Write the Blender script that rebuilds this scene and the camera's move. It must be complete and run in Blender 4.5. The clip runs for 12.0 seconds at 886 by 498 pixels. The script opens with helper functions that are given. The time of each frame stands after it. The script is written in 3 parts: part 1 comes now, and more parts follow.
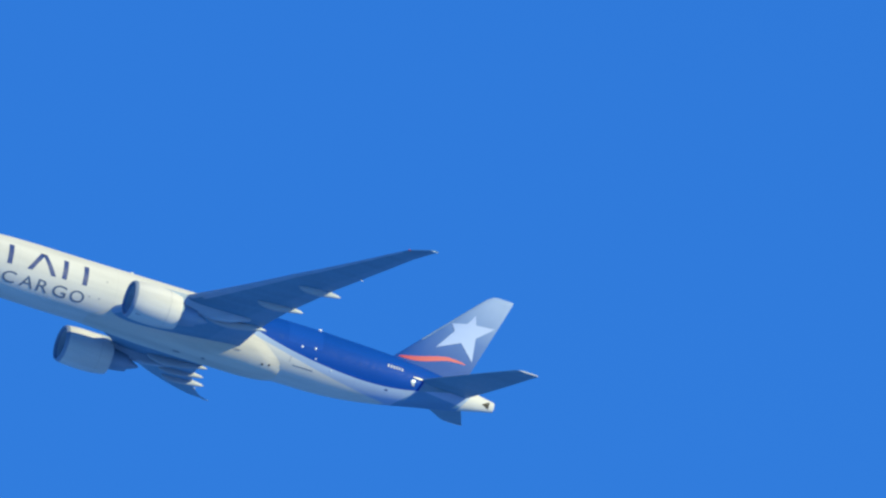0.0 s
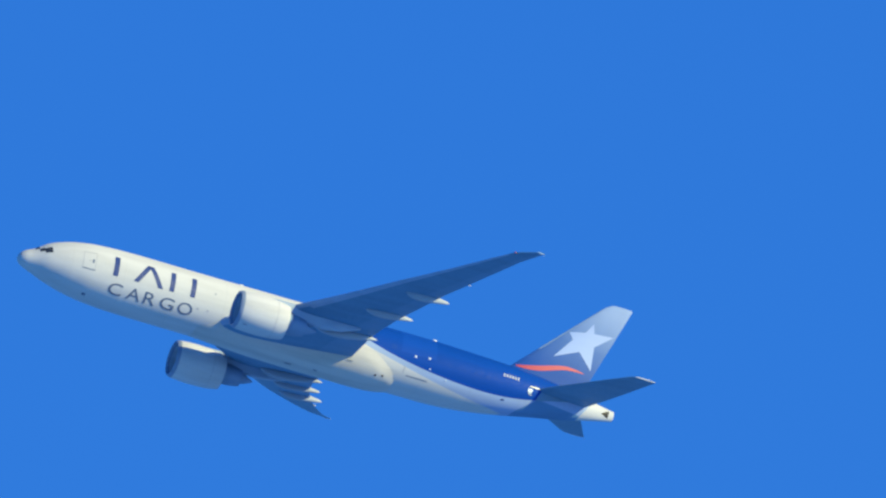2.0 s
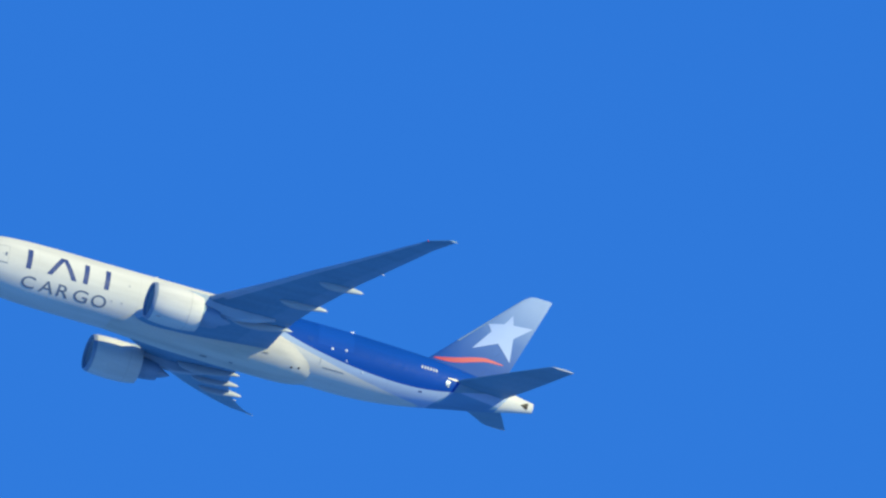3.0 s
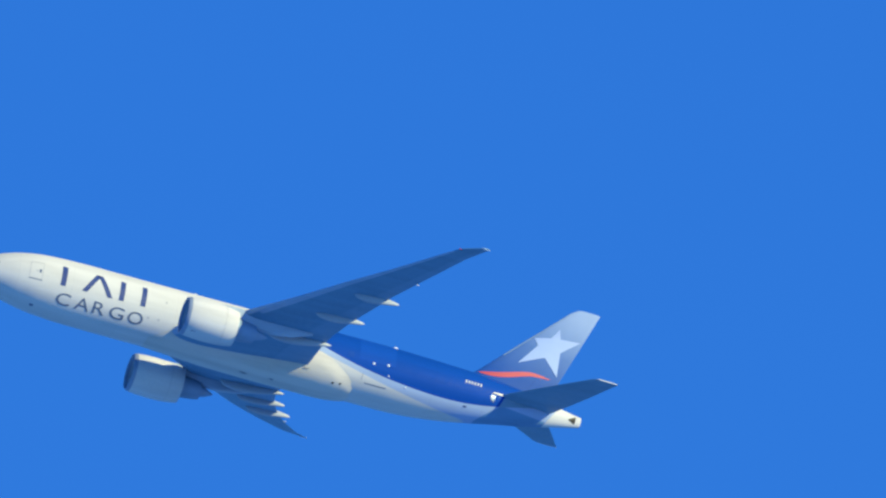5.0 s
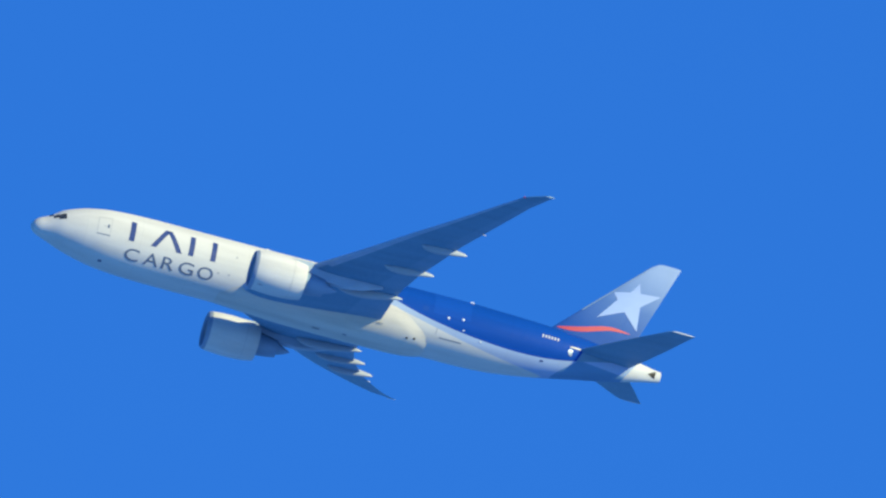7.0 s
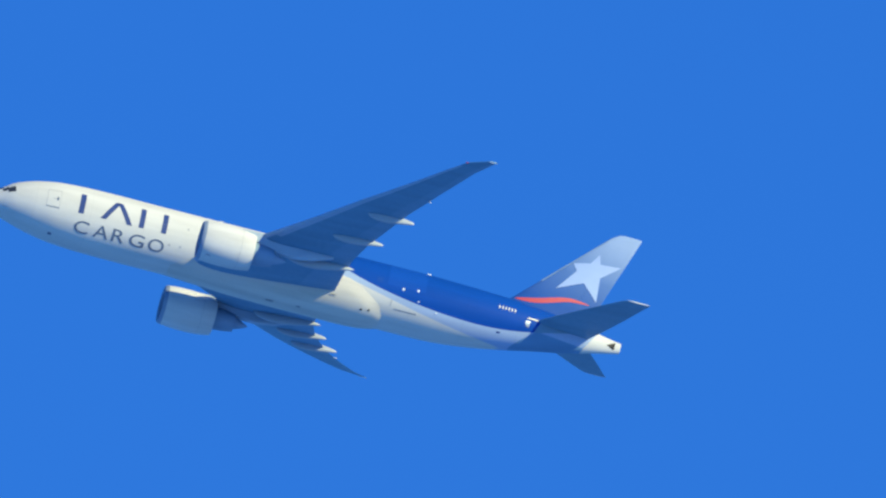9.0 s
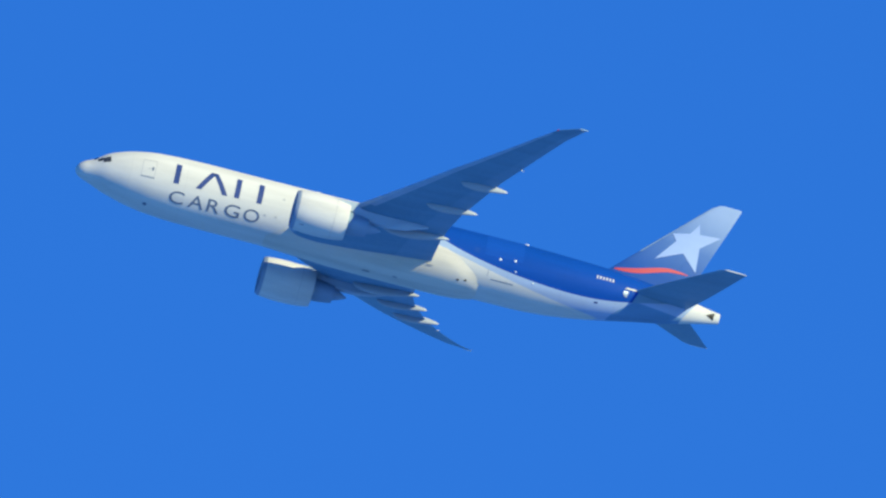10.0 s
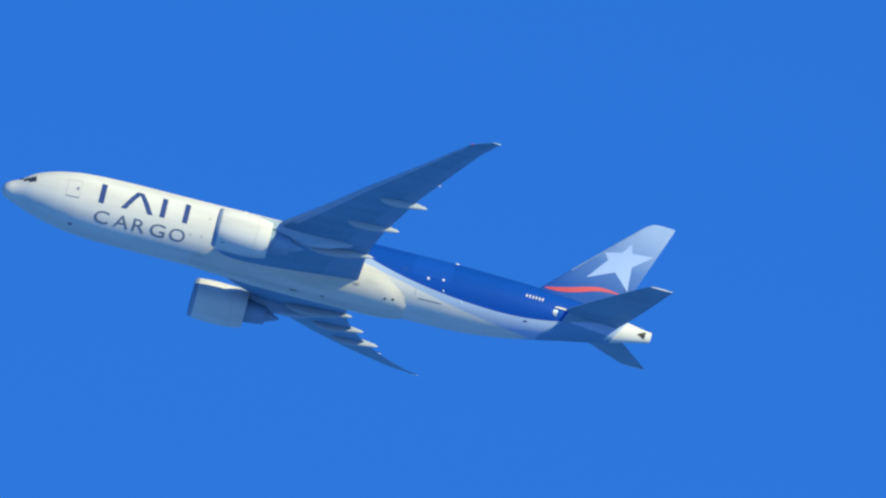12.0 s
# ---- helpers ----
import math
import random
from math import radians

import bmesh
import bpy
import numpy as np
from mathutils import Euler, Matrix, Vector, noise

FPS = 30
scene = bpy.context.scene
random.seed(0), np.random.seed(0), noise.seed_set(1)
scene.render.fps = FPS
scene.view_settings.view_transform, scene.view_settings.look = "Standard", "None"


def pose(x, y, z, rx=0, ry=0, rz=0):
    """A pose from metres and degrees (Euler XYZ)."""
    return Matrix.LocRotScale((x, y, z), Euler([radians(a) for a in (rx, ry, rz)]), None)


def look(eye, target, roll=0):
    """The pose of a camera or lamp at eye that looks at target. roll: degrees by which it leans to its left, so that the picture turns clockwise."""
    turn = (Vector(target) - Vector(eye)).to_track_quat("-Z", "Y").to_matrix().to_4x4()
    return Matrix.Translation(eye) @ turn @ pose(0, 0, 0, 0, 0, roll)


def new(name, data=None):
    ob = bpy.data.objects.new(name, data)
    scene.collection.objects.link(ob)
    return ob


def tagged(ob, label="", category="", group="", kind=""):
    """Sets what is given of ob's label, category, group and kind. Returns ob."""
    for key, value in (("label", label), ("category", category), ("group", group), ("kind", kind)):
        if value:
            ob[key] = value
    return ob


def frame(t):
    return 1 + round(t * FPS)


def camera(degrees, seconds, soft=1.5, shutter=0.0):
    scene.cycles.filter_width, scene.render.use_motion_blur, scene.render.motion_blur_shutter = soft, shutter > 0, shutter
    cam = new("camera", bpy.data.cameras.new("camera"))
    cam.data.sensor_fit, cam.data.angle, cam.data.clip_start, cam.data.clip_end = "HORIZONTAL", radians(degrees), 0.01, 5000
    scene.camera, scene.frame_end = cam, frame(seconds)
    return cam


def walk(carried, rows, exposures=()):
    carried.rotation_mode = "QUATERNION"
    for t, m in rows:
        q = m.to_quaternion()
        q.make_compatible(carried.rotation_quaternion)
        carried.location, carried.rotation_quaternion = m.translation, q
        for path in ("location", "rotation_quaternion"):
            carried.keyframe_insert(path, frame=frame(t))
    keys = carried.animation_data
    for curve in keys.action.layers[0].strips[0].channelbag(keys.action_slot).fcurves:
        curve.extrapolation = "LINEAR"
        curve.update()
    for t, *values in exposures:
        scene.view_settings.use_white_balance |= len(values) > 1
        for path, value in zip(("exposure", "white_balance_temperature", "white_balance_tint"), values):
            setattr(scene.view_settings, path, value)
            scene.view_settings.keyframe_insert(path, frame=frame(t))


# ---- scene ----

SOFT = 2.4
FIELD = 1.3
cam = camera(FIELD, 12.0, soft=SOFT)
EYE = (0.0, 0.0, 1.7)  # a fixed standpoint, panning after the airplane
TURNS = (
    (0, 102.37158, -0.54662, -20.59629),
    (0.1, 102.42069, -0.51255, -20.51129),
    (0.2, 102.46519, -0.47848, -20.44547),
    (0.3, 102.52243, -0.44440, -20.37809),
    (0.4, 102.57401, -0.41033, -20.29598),
    (0.5, 102.63178, -0.37626, -20.19682),
    (0.6, 102.70497, -0.32947, -20.09285),
    (0.7, 102.76390, -0.28268, -20.00946),
    (0.8, 102.83170, -0.23589, -19.91596),
    (0.9, 102.88046, -0.18910, -19.81306),
    (1, 102.94546, -0.14231, -19.67535),
    (1.1, 102.99262, -0.13205, -19.53317),
    (1.2, 103.05115, -0.12179, -19.36824),
    (1.3, 103.09403, -0.11153, -19.24804),
    (1.4, 103.14082, -0.10127, -19.15795),
    (1.5, 103.18968, -0.09101, -19.07657),
    (1.6, 103.22390, -0.05925, -19.02070),
    (1.7, 103.27776, -0.02750, -18.95728),
    (1.8, 103.33077, 0.00425, -18.88323),
    (1.9, 103.37382, 0.03600, -18.77783),
    (2, 103.43153, 0.06776, -18.65721),
    (2.1, 103.47268, 0.08207, -18.56003),
    (2.2, 103.52849, 0.09638, -18.48779),
    (2.3, 103.57512, 0.11069, -18.41338),
    (2.4, 103.63119, 0.12500, -18.32963),
    (2.5, 103.69074, 0.13931, -18.25160),
    (2.6, 103.74787, 0.15718, -18.16288),
    (2.7, 103.78518, 0.17504, -18.08012),
    (2.8, 103.83458, 0.19290, -17.98634),
    (2.9, 103.88545, 0.21076, -17.89879),
    (3, 103.93449, 0.22863, -17.82433),
    (3.1, 103.98069, 0.29444, -17.72887),
    (3.2, 104.03378, 0.36024, -17.62798),
    (4.8, 104.86347, 0.45061, -15.91297),
    (4.9, 104.91000, 0.47337, -15.78627),
    (5, 104.96447, 0.49613, -15.63853),
    (5.1, 105.00052, 0.51311, -15.49889),
    (5.2, 105.05105, 0.53010, -15.34113),
    (5.3, 105.09932, 0.54709, -15.21934),
    (5.4, 105.13733, 0.56407, -15.11906),
    (5.5, 105.18023, 0.42919, -15.06604),
    (5.6, 105.22033, 0.43007, -14.97217),
    (5.7, 105.27066, 0.43096, -14.87802),
    (5.8, 105.30694, 0.43185, -14.76616),
    (5.9, 105.36955, 0.43274, -14.64252),
    (6, 105.40829, 0.43362, -14.51135),
    (6.1, 105.44682, 0.41824, -14.39210),
    (6.2, 105.49561, 0.40285, -14.27957),
    (6.3, 105.53665, 0.38746, -14.16416),
    (6.4, 105.57623, 0.37207, -14.07677),
    (6.5, 105.61973, 0.35669, -13.95715),
    (6.6, 105.66080, 0.35713, -13.81322),
    (6.7, 105.71161, 0.35757, -13.66819),
    (8.3, 106.44541, 0.16125, -11.60632),
    (8.4, 106.48664, 0.15035, -11.52511),
    (8.5, 106.52929, 0.13944, -11.40119),
    (8.6, 106.57850, 0.12336, -11.25988),
    (8.7, 106.62720, 0.10728, -11.10670),
    (8.8, 106.65316, 0.09120, -10.99036),
    (8.9, 106.69955, 0.07512, -10.86843),
    (9, 106.73749, 0.05905, -10.74469),
    (9.1, 106.77364, 0.02519, -10.61666),
    (9.2, 106.80494, -0.00867, -10.48064),
    (9.3, 106.85235, -0.04253, -10.34258),
    (9.4, 106.88447, -0.07639, -10.22742),
    (9.5, 106.91740, -0.11025, -10.12175),
    (9.6, 106.95431, -0.14391, -10.00993),
    (9.7, 106.99436, -0.17756, -9.86435),
    (9.8, 107.04233, -0.21122, -9.64702),
    (9.9, 107.08561, -0.24488, -9.45702),
    (10, 107.12507, -0.27854, -9.27622),
    (10.1, 107.16485, -0.35365, -9.14556),
    (10.2, 107.20628, -0.37978, -9.02408),
    (10.3, 107.24161, -0.40590, -8.90801),
    (10.4, 107.28136, -0.43203, -8.80461),
    (10.5, 107.32012, -0.45816, -8.69843),
    (10.6, 107.35966, -0.46627, -8.59353),
    (10.7, 107.40590, -0.47437, -8.46886),
    (10.8, 107.46065, -0.48248, -8.31352),
    (10.9, 107.50279, -0.49059, -8.13915),
    (11, 107.56089, -0.49870, -7.92338),
    (11.1, 107.60943, -0.54939, -7.75382),
    (11.2, 107.66556, -0.60007, -7.58588),
    (11.3, 107.71470, -0.65075, -7.45827),
    (11.4, 107.77617, -0.70144, -7.34636),
    (11.5, 107.80868, -0.75213, -7.22311),
    (11.6, 107.85549, -0.77982, -7.08233),
    (11.7, 107.88495, -0.80751, -6.93244),
    (11.8, 107.90726, -0.83521, -6.79638),
    (11.9, 107.93586, -0.86290, -6.66385),
    (12, 107.95634, -0.89059, -6.52924),
)
walk(cam, [(t, pose(*EYE, rx, ry, rz)) for t, rx, ry, rz in TURNS], exposures=((0, -0.09), (3, -0.03), (12, 0.04)))

ATTITUDE = (-2.000, 12.400, 0.000)  # bank, climb, heading
FLIGHT = ((-1.69264, -57.90963, 1312.2123), (0.45939, -12.88897, 3572.2972), (-0.34934, 29.79243, 826.8566))  # metres along x, y and z: quadratic, linear and constant terms in seconds

SUN_WAY = Vector((0.6738, -0.6507, 0.3502))  # towards the sun

# ---- world and sun ----
world = bpy.data.worlds.new("sky")
scene.world = world
world.use_nodes = True
wn, wl = world.node_tree.nodes, world.node_tree.links
sky = wn.new("ShaderNodeTexSky")
sky.sky_type, sky.sun_disc = "NISHITA", False
sky.sun_elevation = math.asin(SUN_WAY.z)
sky.sun_rotation = math.atan2(SUN_WAY.x, SUN_WAY.y)
sky.altitude, sky.air_density, sky.dust_density, sky.ozone_density = 800.0, 1.0, 0.05, 4.0
tint = wn.new("ShaderNodeMix")  # the deep blue of a dry clear day
tint.data_type, tint.blend_type = "RGBA", "MULTIPLY"
tint.inputs["Factor"].default_value = 1.0
tint.inputs["B"].default_value = (0.170, 0.594, 1.235, 1.0)
wl.new(sky.outputs["Color"], tint.inputs["A"])
wl.new(tint.outputs["Result"], wn["Background"].inputs["Color"])
wn["Background"].inputs["Strength"].default_value = 0.1335

sun_data = bpy.data.lights.new("sun", "SUN")
sun_data.energy, sun_data.angle, sun_data.color = 4.7, radians(0.53), (1.0, 0.94, 0.52)
sun = new("sun", sun_data)
sun.matrix_world = look((0, 0, 0), -SUN_WAY)
scene.view_settings.exposure = 0.0


# ---- materials ----
class Nodes:
    """A node material with a few short ways to wire it."""

    def __init__(self, name, rough=0.4, metal=0.0):
        self.mat = bpy.data.materials.new(name)
        self.mat.use_nodes = True
        self.n, self.l = self.mat.node_tree.nodes, self.mat.node_tree.links
        self.bsdf = self.n["Principled BSDF"]
        self.bsdf.inputs["Roughness"].default_value = rough
        self.bsdf.inputs["Metallic"].default_value = metal
        self.xyz = self.n.new("ShaderNodeTexCoord").outputs["Object"]

    def put(self, socket, value):
        if isinstance(value, bpy.types.NodeSocket):
            self.l.new(value, socket)
        elif isinstance(value, tuple) and len(value) == 3 and socket.type == "RGBA":
            socket.default_value = (*value, 1.0)
        else:
            socket.default_value = value

    def math(self, op, a, b=0.0, c=0.0):
        node = self.n.new("ShaderNodeMath")
        node.operation = op
        for socket, value in zip(node.inputs, (a, b, c)):
            self.put(socket, value)
        return node.outputs[0]

    def axis(self, which):
        node = self.n.new("ShaderNodeSeparateXYZ")
        self.l.new(self.xyz, node.inputs[0])
        return node.outputs[which]

    def horner(self, x, terms):
        total = terms[0]
        for term in terms[1:]:
            total = self.math("MULTIPLY_ADD", total, x, term)
        return total

    def ramp(self, value, low, high, start=0.0, end=1.0):
        node = self.n.new("ShaderNodeMapRange")
        node.clamp = True
        for socket, v in zip(node.inputs, (value, low, high, start, end)):
            self.put(socket, v)
        return node.outputs[0]

    def mix(self, factor, a, b, blend="MIX"):
        node = self.n.new("ShaderNodeMix")
        node.data_type, node.blend_type = "RGBA", blend
        self.put(node.inputs["Factor"], factor)
        self.put(node.inputs["A"], a)
        self.put(node.inputs["B"], b)
        return node.outputs["Result"]

    def grain(self, scale, detail=4.0, stretch=None):
        node = self.n.new("ShaderNodeTexNoise")
        node.inputs["Scale"].default_value, node.inputs["Detail"].default_value = scale, detail
        where = self.xyz
        if stretch:
            mapping = self.n.new("ShaderNodeMapping")
            mapping.inputs["Scale"].default_value = stretch
            self.l.new(where, mapping.inputs["Vector"])
            where = mapping.outputs["Vector"]
        self.l.new(where, node.inputs["Vector"])
        return node.outputs["Fac"]

    def colour(self, base, wear=0.12, streak=(0.12, 1.0, 1.0)):
        """Base colour with broad stains drawn out along the airflow and a fine grain."""
        broad = self.ramp(self.grain(0.9, 5.0, streak), 0.38, 0.72, 1.0, 1.0 - wear)
        fine = self.ramp(self.grain(9.0, 3.0), 0.3, 0.7, 1.0 - wear * 0.35, 1.0)
        shade = self.math("MULTIPLY", broad, fine)
        grey = self.n.new("ShaderNodeCombineColor")
        for socket in grey.inputs:
            self.l.new(shade, socket)
        self.put(self.bsdf.inputs["Base Color"], self.mix(1.0, base, grey.outputs[0], "MULTIPLY"))
        rough = self.bsdf.inputs["Roughness"].default_value
        self.put(self.bsdf.inputs["Roughness"], self.ramp(self.grain(2.5), 0.3, 0.7, rough * 0.8, min(1.0, rough * 1.25)))
        bump = self.n.new("ShaderNodeBump")
        bump.inputs["Strength"].default_value, bump.inputs["Distance"].default_value = 0.10, 0.004
        self.l.new(self.grain(1.6, 3.0), bump.inputs["Height"])
        self.l.new(bump.outputs[0], self.bsdf.inputs["Normal"])
        return self.mat


WHITE = (0.77, 0.765, 0.725)
LITE = (0.41, 0.54, 0.77)
BLUE = (0.005, 0.076, 0.42)
UNDERTAIL_SHADE = (0.17, 0.355, 0.57)


def painted(name, base, rough=0.4, wear=0.1, metal=0.0, gloss=0.5):
    m = Nodes(name, rough, metal)
    m.bsdf.inputs["Specular IOR Level"].default_value = gloss
    return m.colour(base, wear)


def fuselage_paint():
    """Cream white skin; the rear is royal blue above a sweeping pale blue band."""
    m = Nodes("fuselage_paint", 0.5)
    m.bsdf.inputs["Specular IOR Level"].default_value = 0.06
    x, z = m.axis(0), m.axis(2)
    far = m.math("SUBTRACT", x, 44.0)
    blue_edge = m.horner(far, BLUE_EDGE)
    lite_edge = m.horner(far, LITE_EDGE)
    rear = m.ramp(x, 29.0, 29.3)
    lite = m.math("MULTIPLY", m.ramp(m.math("SUBTRACT", z, lite_edge), -0.03, 0.03), rear)
    blue = m.math("MULTIPLY", m.ramp(m.math("SUBTRACT", z, blue_edge), -0.03, 0.03), rear)
    # the end of the tail cone is white again, behind a slanting edge
    cone = m.ramp(m.math("MULTIPLY_ADD", z, -0.6, x), 58.90, 58.96)
    # shade under the tailplane painted in slate blue, behind a slanting edge
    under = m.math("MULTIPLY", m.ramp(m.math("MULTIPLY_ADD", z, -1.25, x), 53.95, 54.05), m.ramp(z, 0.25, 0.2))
    base = m.mix(lite, WHITE, LITE)
    base = m.mix(blue, base, BLUE)
    base = m.mix(under, base, UNDERTAIL_SHADE)
    base = m.mix(cone, base, WHITE)
    # skin seams: rings every few metres and lengthwise laps
    ring = m.math("PINGPONG", m.math("ADD", x, 0.6), 2.65)
    seam = m.math("MULTIPLY", m.ramp(ring, 0.0, 0.03, 0.88, 1.0), m.ramp(m.math("PINGPONG", z, 1.05), 0.0, 0.02, 0.93, 1.0))
    grey = m.n.new("ShaderNodeCombineColor")
    for socket in grey.inputs:
        m.l.new(seam, socket)
    return m.colour(m.mix(1.0, base, grey.outputs[0], "MULTIPLY"), 0.13)


def fin_paint():
    """Blue at the root, fading to a pale blue tip."""
    m = Nodes("fin_paint", 0.4)
    m.bsdf.inputs["Specular IOR Level"].default_value = 0.15
    height = m.ramp(m.math("MULTIPLY_ADD", m.axis(0), 0.10, m.axis(2)), 9.6, 17.6)
    low = m.mix(m.ramp(height, 0.0, 0.55), (0.025, 0.105, 0.41), (0.115, 0.235, 0.54))
    base = m.mix(m.ramp(height, 0.45, 1.0), low, (0.32, 0.45, 0.72))
    return m.colour(base, 0.06, (0.5, 0.5, 0.3))


BLUE_EDGE = (5.79e-10, -1.83e-06, 3.196e-05, 0.0002514, 0.0118, -0.06946, -0.8035)
LITE_EDGE = (-1.029e-06, -1.147e-06, 0.0005193, 0.0102, -0.1321, -1.518)

FUSELAGE = fuselage_paint()
FIN = fin_paint()
WHITE_PAINT = painted("white_paint", WHITE, 0.45, 0.10, 0.0, 0.2)
CREAM = painted("stained_cream_paint", (0.77, 0.735, 0.655), 0.45, 0.22, 0.0, 0.2)
COWL = painted("cowl_paint", (0.81, 0.805, 0.775), 0.5, 0.20, 0.0, 0.15)
# lip: blue shade of its forward face is put into the colour
LIP = painted("shaded_lip_metal", (0.33, 0.42, 0.56), 0.6, 0.15, 0.1)
# wing, flap and tailplane greys carry the blue of shade and haze
WING_SHADE_GREY = painted("wing_shade_grey_paint", (0.150, 0.335, 0.50), 0.55, 0.15)
FLAP_SHADE_GREY = painted("flap_shade_grey_paint", (0.18, 0.36, 0.53), 0.55, 0.12)
# slat metal: the reflected sky is put into the pale blue base
SLAT = painted("sky_toned_slat_metal", (0.36, 0.50, 0.66), 0.5, 0.12, 0.1)
STAB_SHADE_GREY = painted("tailplane_shade_grey_paint", (0.178, 0.352, 0.49), 0.55, 0.14)
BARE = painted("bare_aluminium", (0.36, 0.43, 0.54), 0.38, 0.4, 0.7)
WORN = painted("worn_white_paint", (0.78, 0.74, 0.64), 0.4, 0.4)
# nozzle metal takes on the blue of the shade behind the cowl
NOZZLE_METAL = painted("shade_blue_metal", (0.27, 0.41, 0.57), 0.55, 0.25, 0.1)
# liner and fan colour lightened to offset shade inside the inlet
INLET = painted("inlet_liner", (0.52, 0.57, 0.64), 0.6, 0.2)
BLACK = painted("black_opening", (0.012, 0.012, 0.014), 0.6, 0.2)
GLASS = painted("dark_windshield_glass", (0.050, 0.062, 0.085), 0.12, 0.1)
FAIRING = painted("fairing_paint", (0.45, 0.50, 0.55), 0.42, 0.12)
PYLON_GREY = painted("pylon_grey_paint", (0.46, 0.58, 0.70), 0.5, 0.15)
DOOR_BLUE = painted("door_blue_paint", (0.007, 0.086, 0.46), 0.5, 0.10, 0.0, 0.06)
NAVY = painted("navy_paint", (0.034, 0.072, 0.25), 0.4, 0.08)
SLATE = painted("slate_blue_paint", (0.13, 0.18, 0.28), 0.4, 0.08)
STAR = painted("pale_star_paint", (0.36, 0.50, 0.84), 0.4, 0.04)
RED = painted("red_paint", (0.70, 0.095, 0.11), 0.4, 0.06)
SEAM = painted("seam_grey", (0.55, 0.56, 0.57), 0.6, 0.2)
LAMP_WHITE = painted("white_lens", (0.82, 0.88, 0.93), 0.15, 0.05)
LAMP_RED = painted("red_lens", (0.75, 0.06, 0.05), 0.2, 0.05)


def fill_sheet_material():
    m = Nodes("blue_fill_sheet", 0.35)
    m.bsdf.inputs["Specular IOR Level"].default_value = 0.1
    # bright blue, so that the light thrown upwards fills the shaded undersides
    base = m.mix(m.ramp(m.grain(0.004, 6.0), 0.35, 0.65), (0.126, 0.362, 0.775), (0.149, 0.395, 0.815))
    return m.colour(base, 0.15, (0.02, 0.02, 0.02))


# ---- building helpers ----
def part(name, bm, material, parent, label="", smooth=True):
    """One mesh object under a thing or under a part."""
    mesh = bpy.data.meshes.new(name)
    bmesh.ops.recalc_face_normals(bm, faces=bm.faces)
    bm.to_mesh(mesh)
    bm.free()
    mesh.materials.append(material)
    for p in mesh.polygons:
        p.use_smooth = smooth
    mesh.set_sharp_from_angle(angle=radians(42))
    ob = new(name, mesh)
    ob.parent = parent
    if label:
        tagged(ob, label)
    return ob


def loft(bm, rings, closed=True, cap_start=False, cap_end=False):
    """Skin a run of equal rings of points."""
    made = [[bm.verts.new(p) for p in ring] for ring in rings]
    count = len(made[0])
    for a, b in zip(made, made[1:]):
        for i in range(count if closed else count - 1):
            j = (i + 1) % count
            bm.faces.new((a[i], a[j], b[j], b[i]))
    if cap_start:
        bm.faces.new(made[0])
    if cap_end:
        bm.faces.new(made[-1][::-1])
    return bm


# The airplane's own axes: x aft from the nose, y to its right wing, z up from the fuselage's axis.
# Stations of the body: x, height of the axis, half height, half width.
STATIONS = np.array((
    (-0.28, -0.56, 0.02, 0.02), (-0.20, -0.55, 0.27, 0.27), (0.0, -0.53, 0.55, 0.56), (0.40, -0.49, 0.83, 0.84), (1.0, -0.45, 1.08, 1.10),
    (1.7, -0.35, 1.41, 1.44), (2.4, -0.22, 1.79, 1.80), (3.4, -0.14, 2.15, 2.16), (4.9, -0.09, 2.56, 2.57), (7.0, -0.06, 2.90, 2.91),
    (9.75, -0.05, 3.07, 3.07), (12.5, -0.03, 3.11, 3.12), (15.0, -0.02, 3.11, 3.13), (30.0, 0.16, 3.11, 3.13), (40.0, 0.29, 3.12, 3.13), (42.7, 0.32, 3.12, 3.12),
    (45.5, 0.38, 3.03, 3.03), (48.2, 0.53, 2.84, 2.82), (51.0, 0.75, 2.55, 2.50), (54.8, 1.04, 2.02, 1.85), (57.4, 1.15, 1.60, 1.32),
    (60.3, 1.28, 0.97, 0.74), (61.4, 1.32, 0.74, 0.52), (62.5, 1.37, 0.53, 0.36)))


def smooth_columns(x):
    """Axis height, half height and half width at x, by a cubic through the stations that does not overshoot."""
    xs, out = STATIONS[:, 0], []
    i = int(np.clip(np.searchsorted(xs, x) - 1, 0, len(xs) - 2))
    h = xs[i + 1] - xs[i]
    s = float(np.clip((x - xs[i]) / h, 0, 1))
    for k in (1, 2, 3):
        v = STATIONS[:, k]
        d = np.diff(v) / np.diff(xs)

        def slope(j):
            if j <= 0:
                return d[0]
            if j >= len(xs) - 1:
                return d[-1]
            return 0.0 if d[j - 1] * d[j] <= 0 else 2 * d[j - 1] * d[j] / (d[j - 1] + d[j])

        a, b = slope(i) * h, slope(i + 1) * h
        out.append((2 * s**3 - 3 * s**2 + 1) * v[i] + (s**3 - 2 * s**2 + s) * a + (3 * s**2 - 2 * s**3) * v[i + 1] + (s**3 - s**2) * b)
    return out


def skin(x, angle, proud=0.0, side=-1):
    """A point on the body's skin: angle in degrees above the horizontal, on the left side (-1) or the right (1)."""
    c, tall, wide = smooth_columns(x)
    a = radians(angle)
    return Vector((x, side * (wide + proud) * math.cos(a), c + (tall + proud) * math.sin(a)))


def skin_height(x, z, proud=0.0, side=-1):
    c, tall, _ = smooth_columns(x)
    return skin(x, math.degrees(math.asin(max(-1, min(1, (z - c) / tall)))), proud, side)


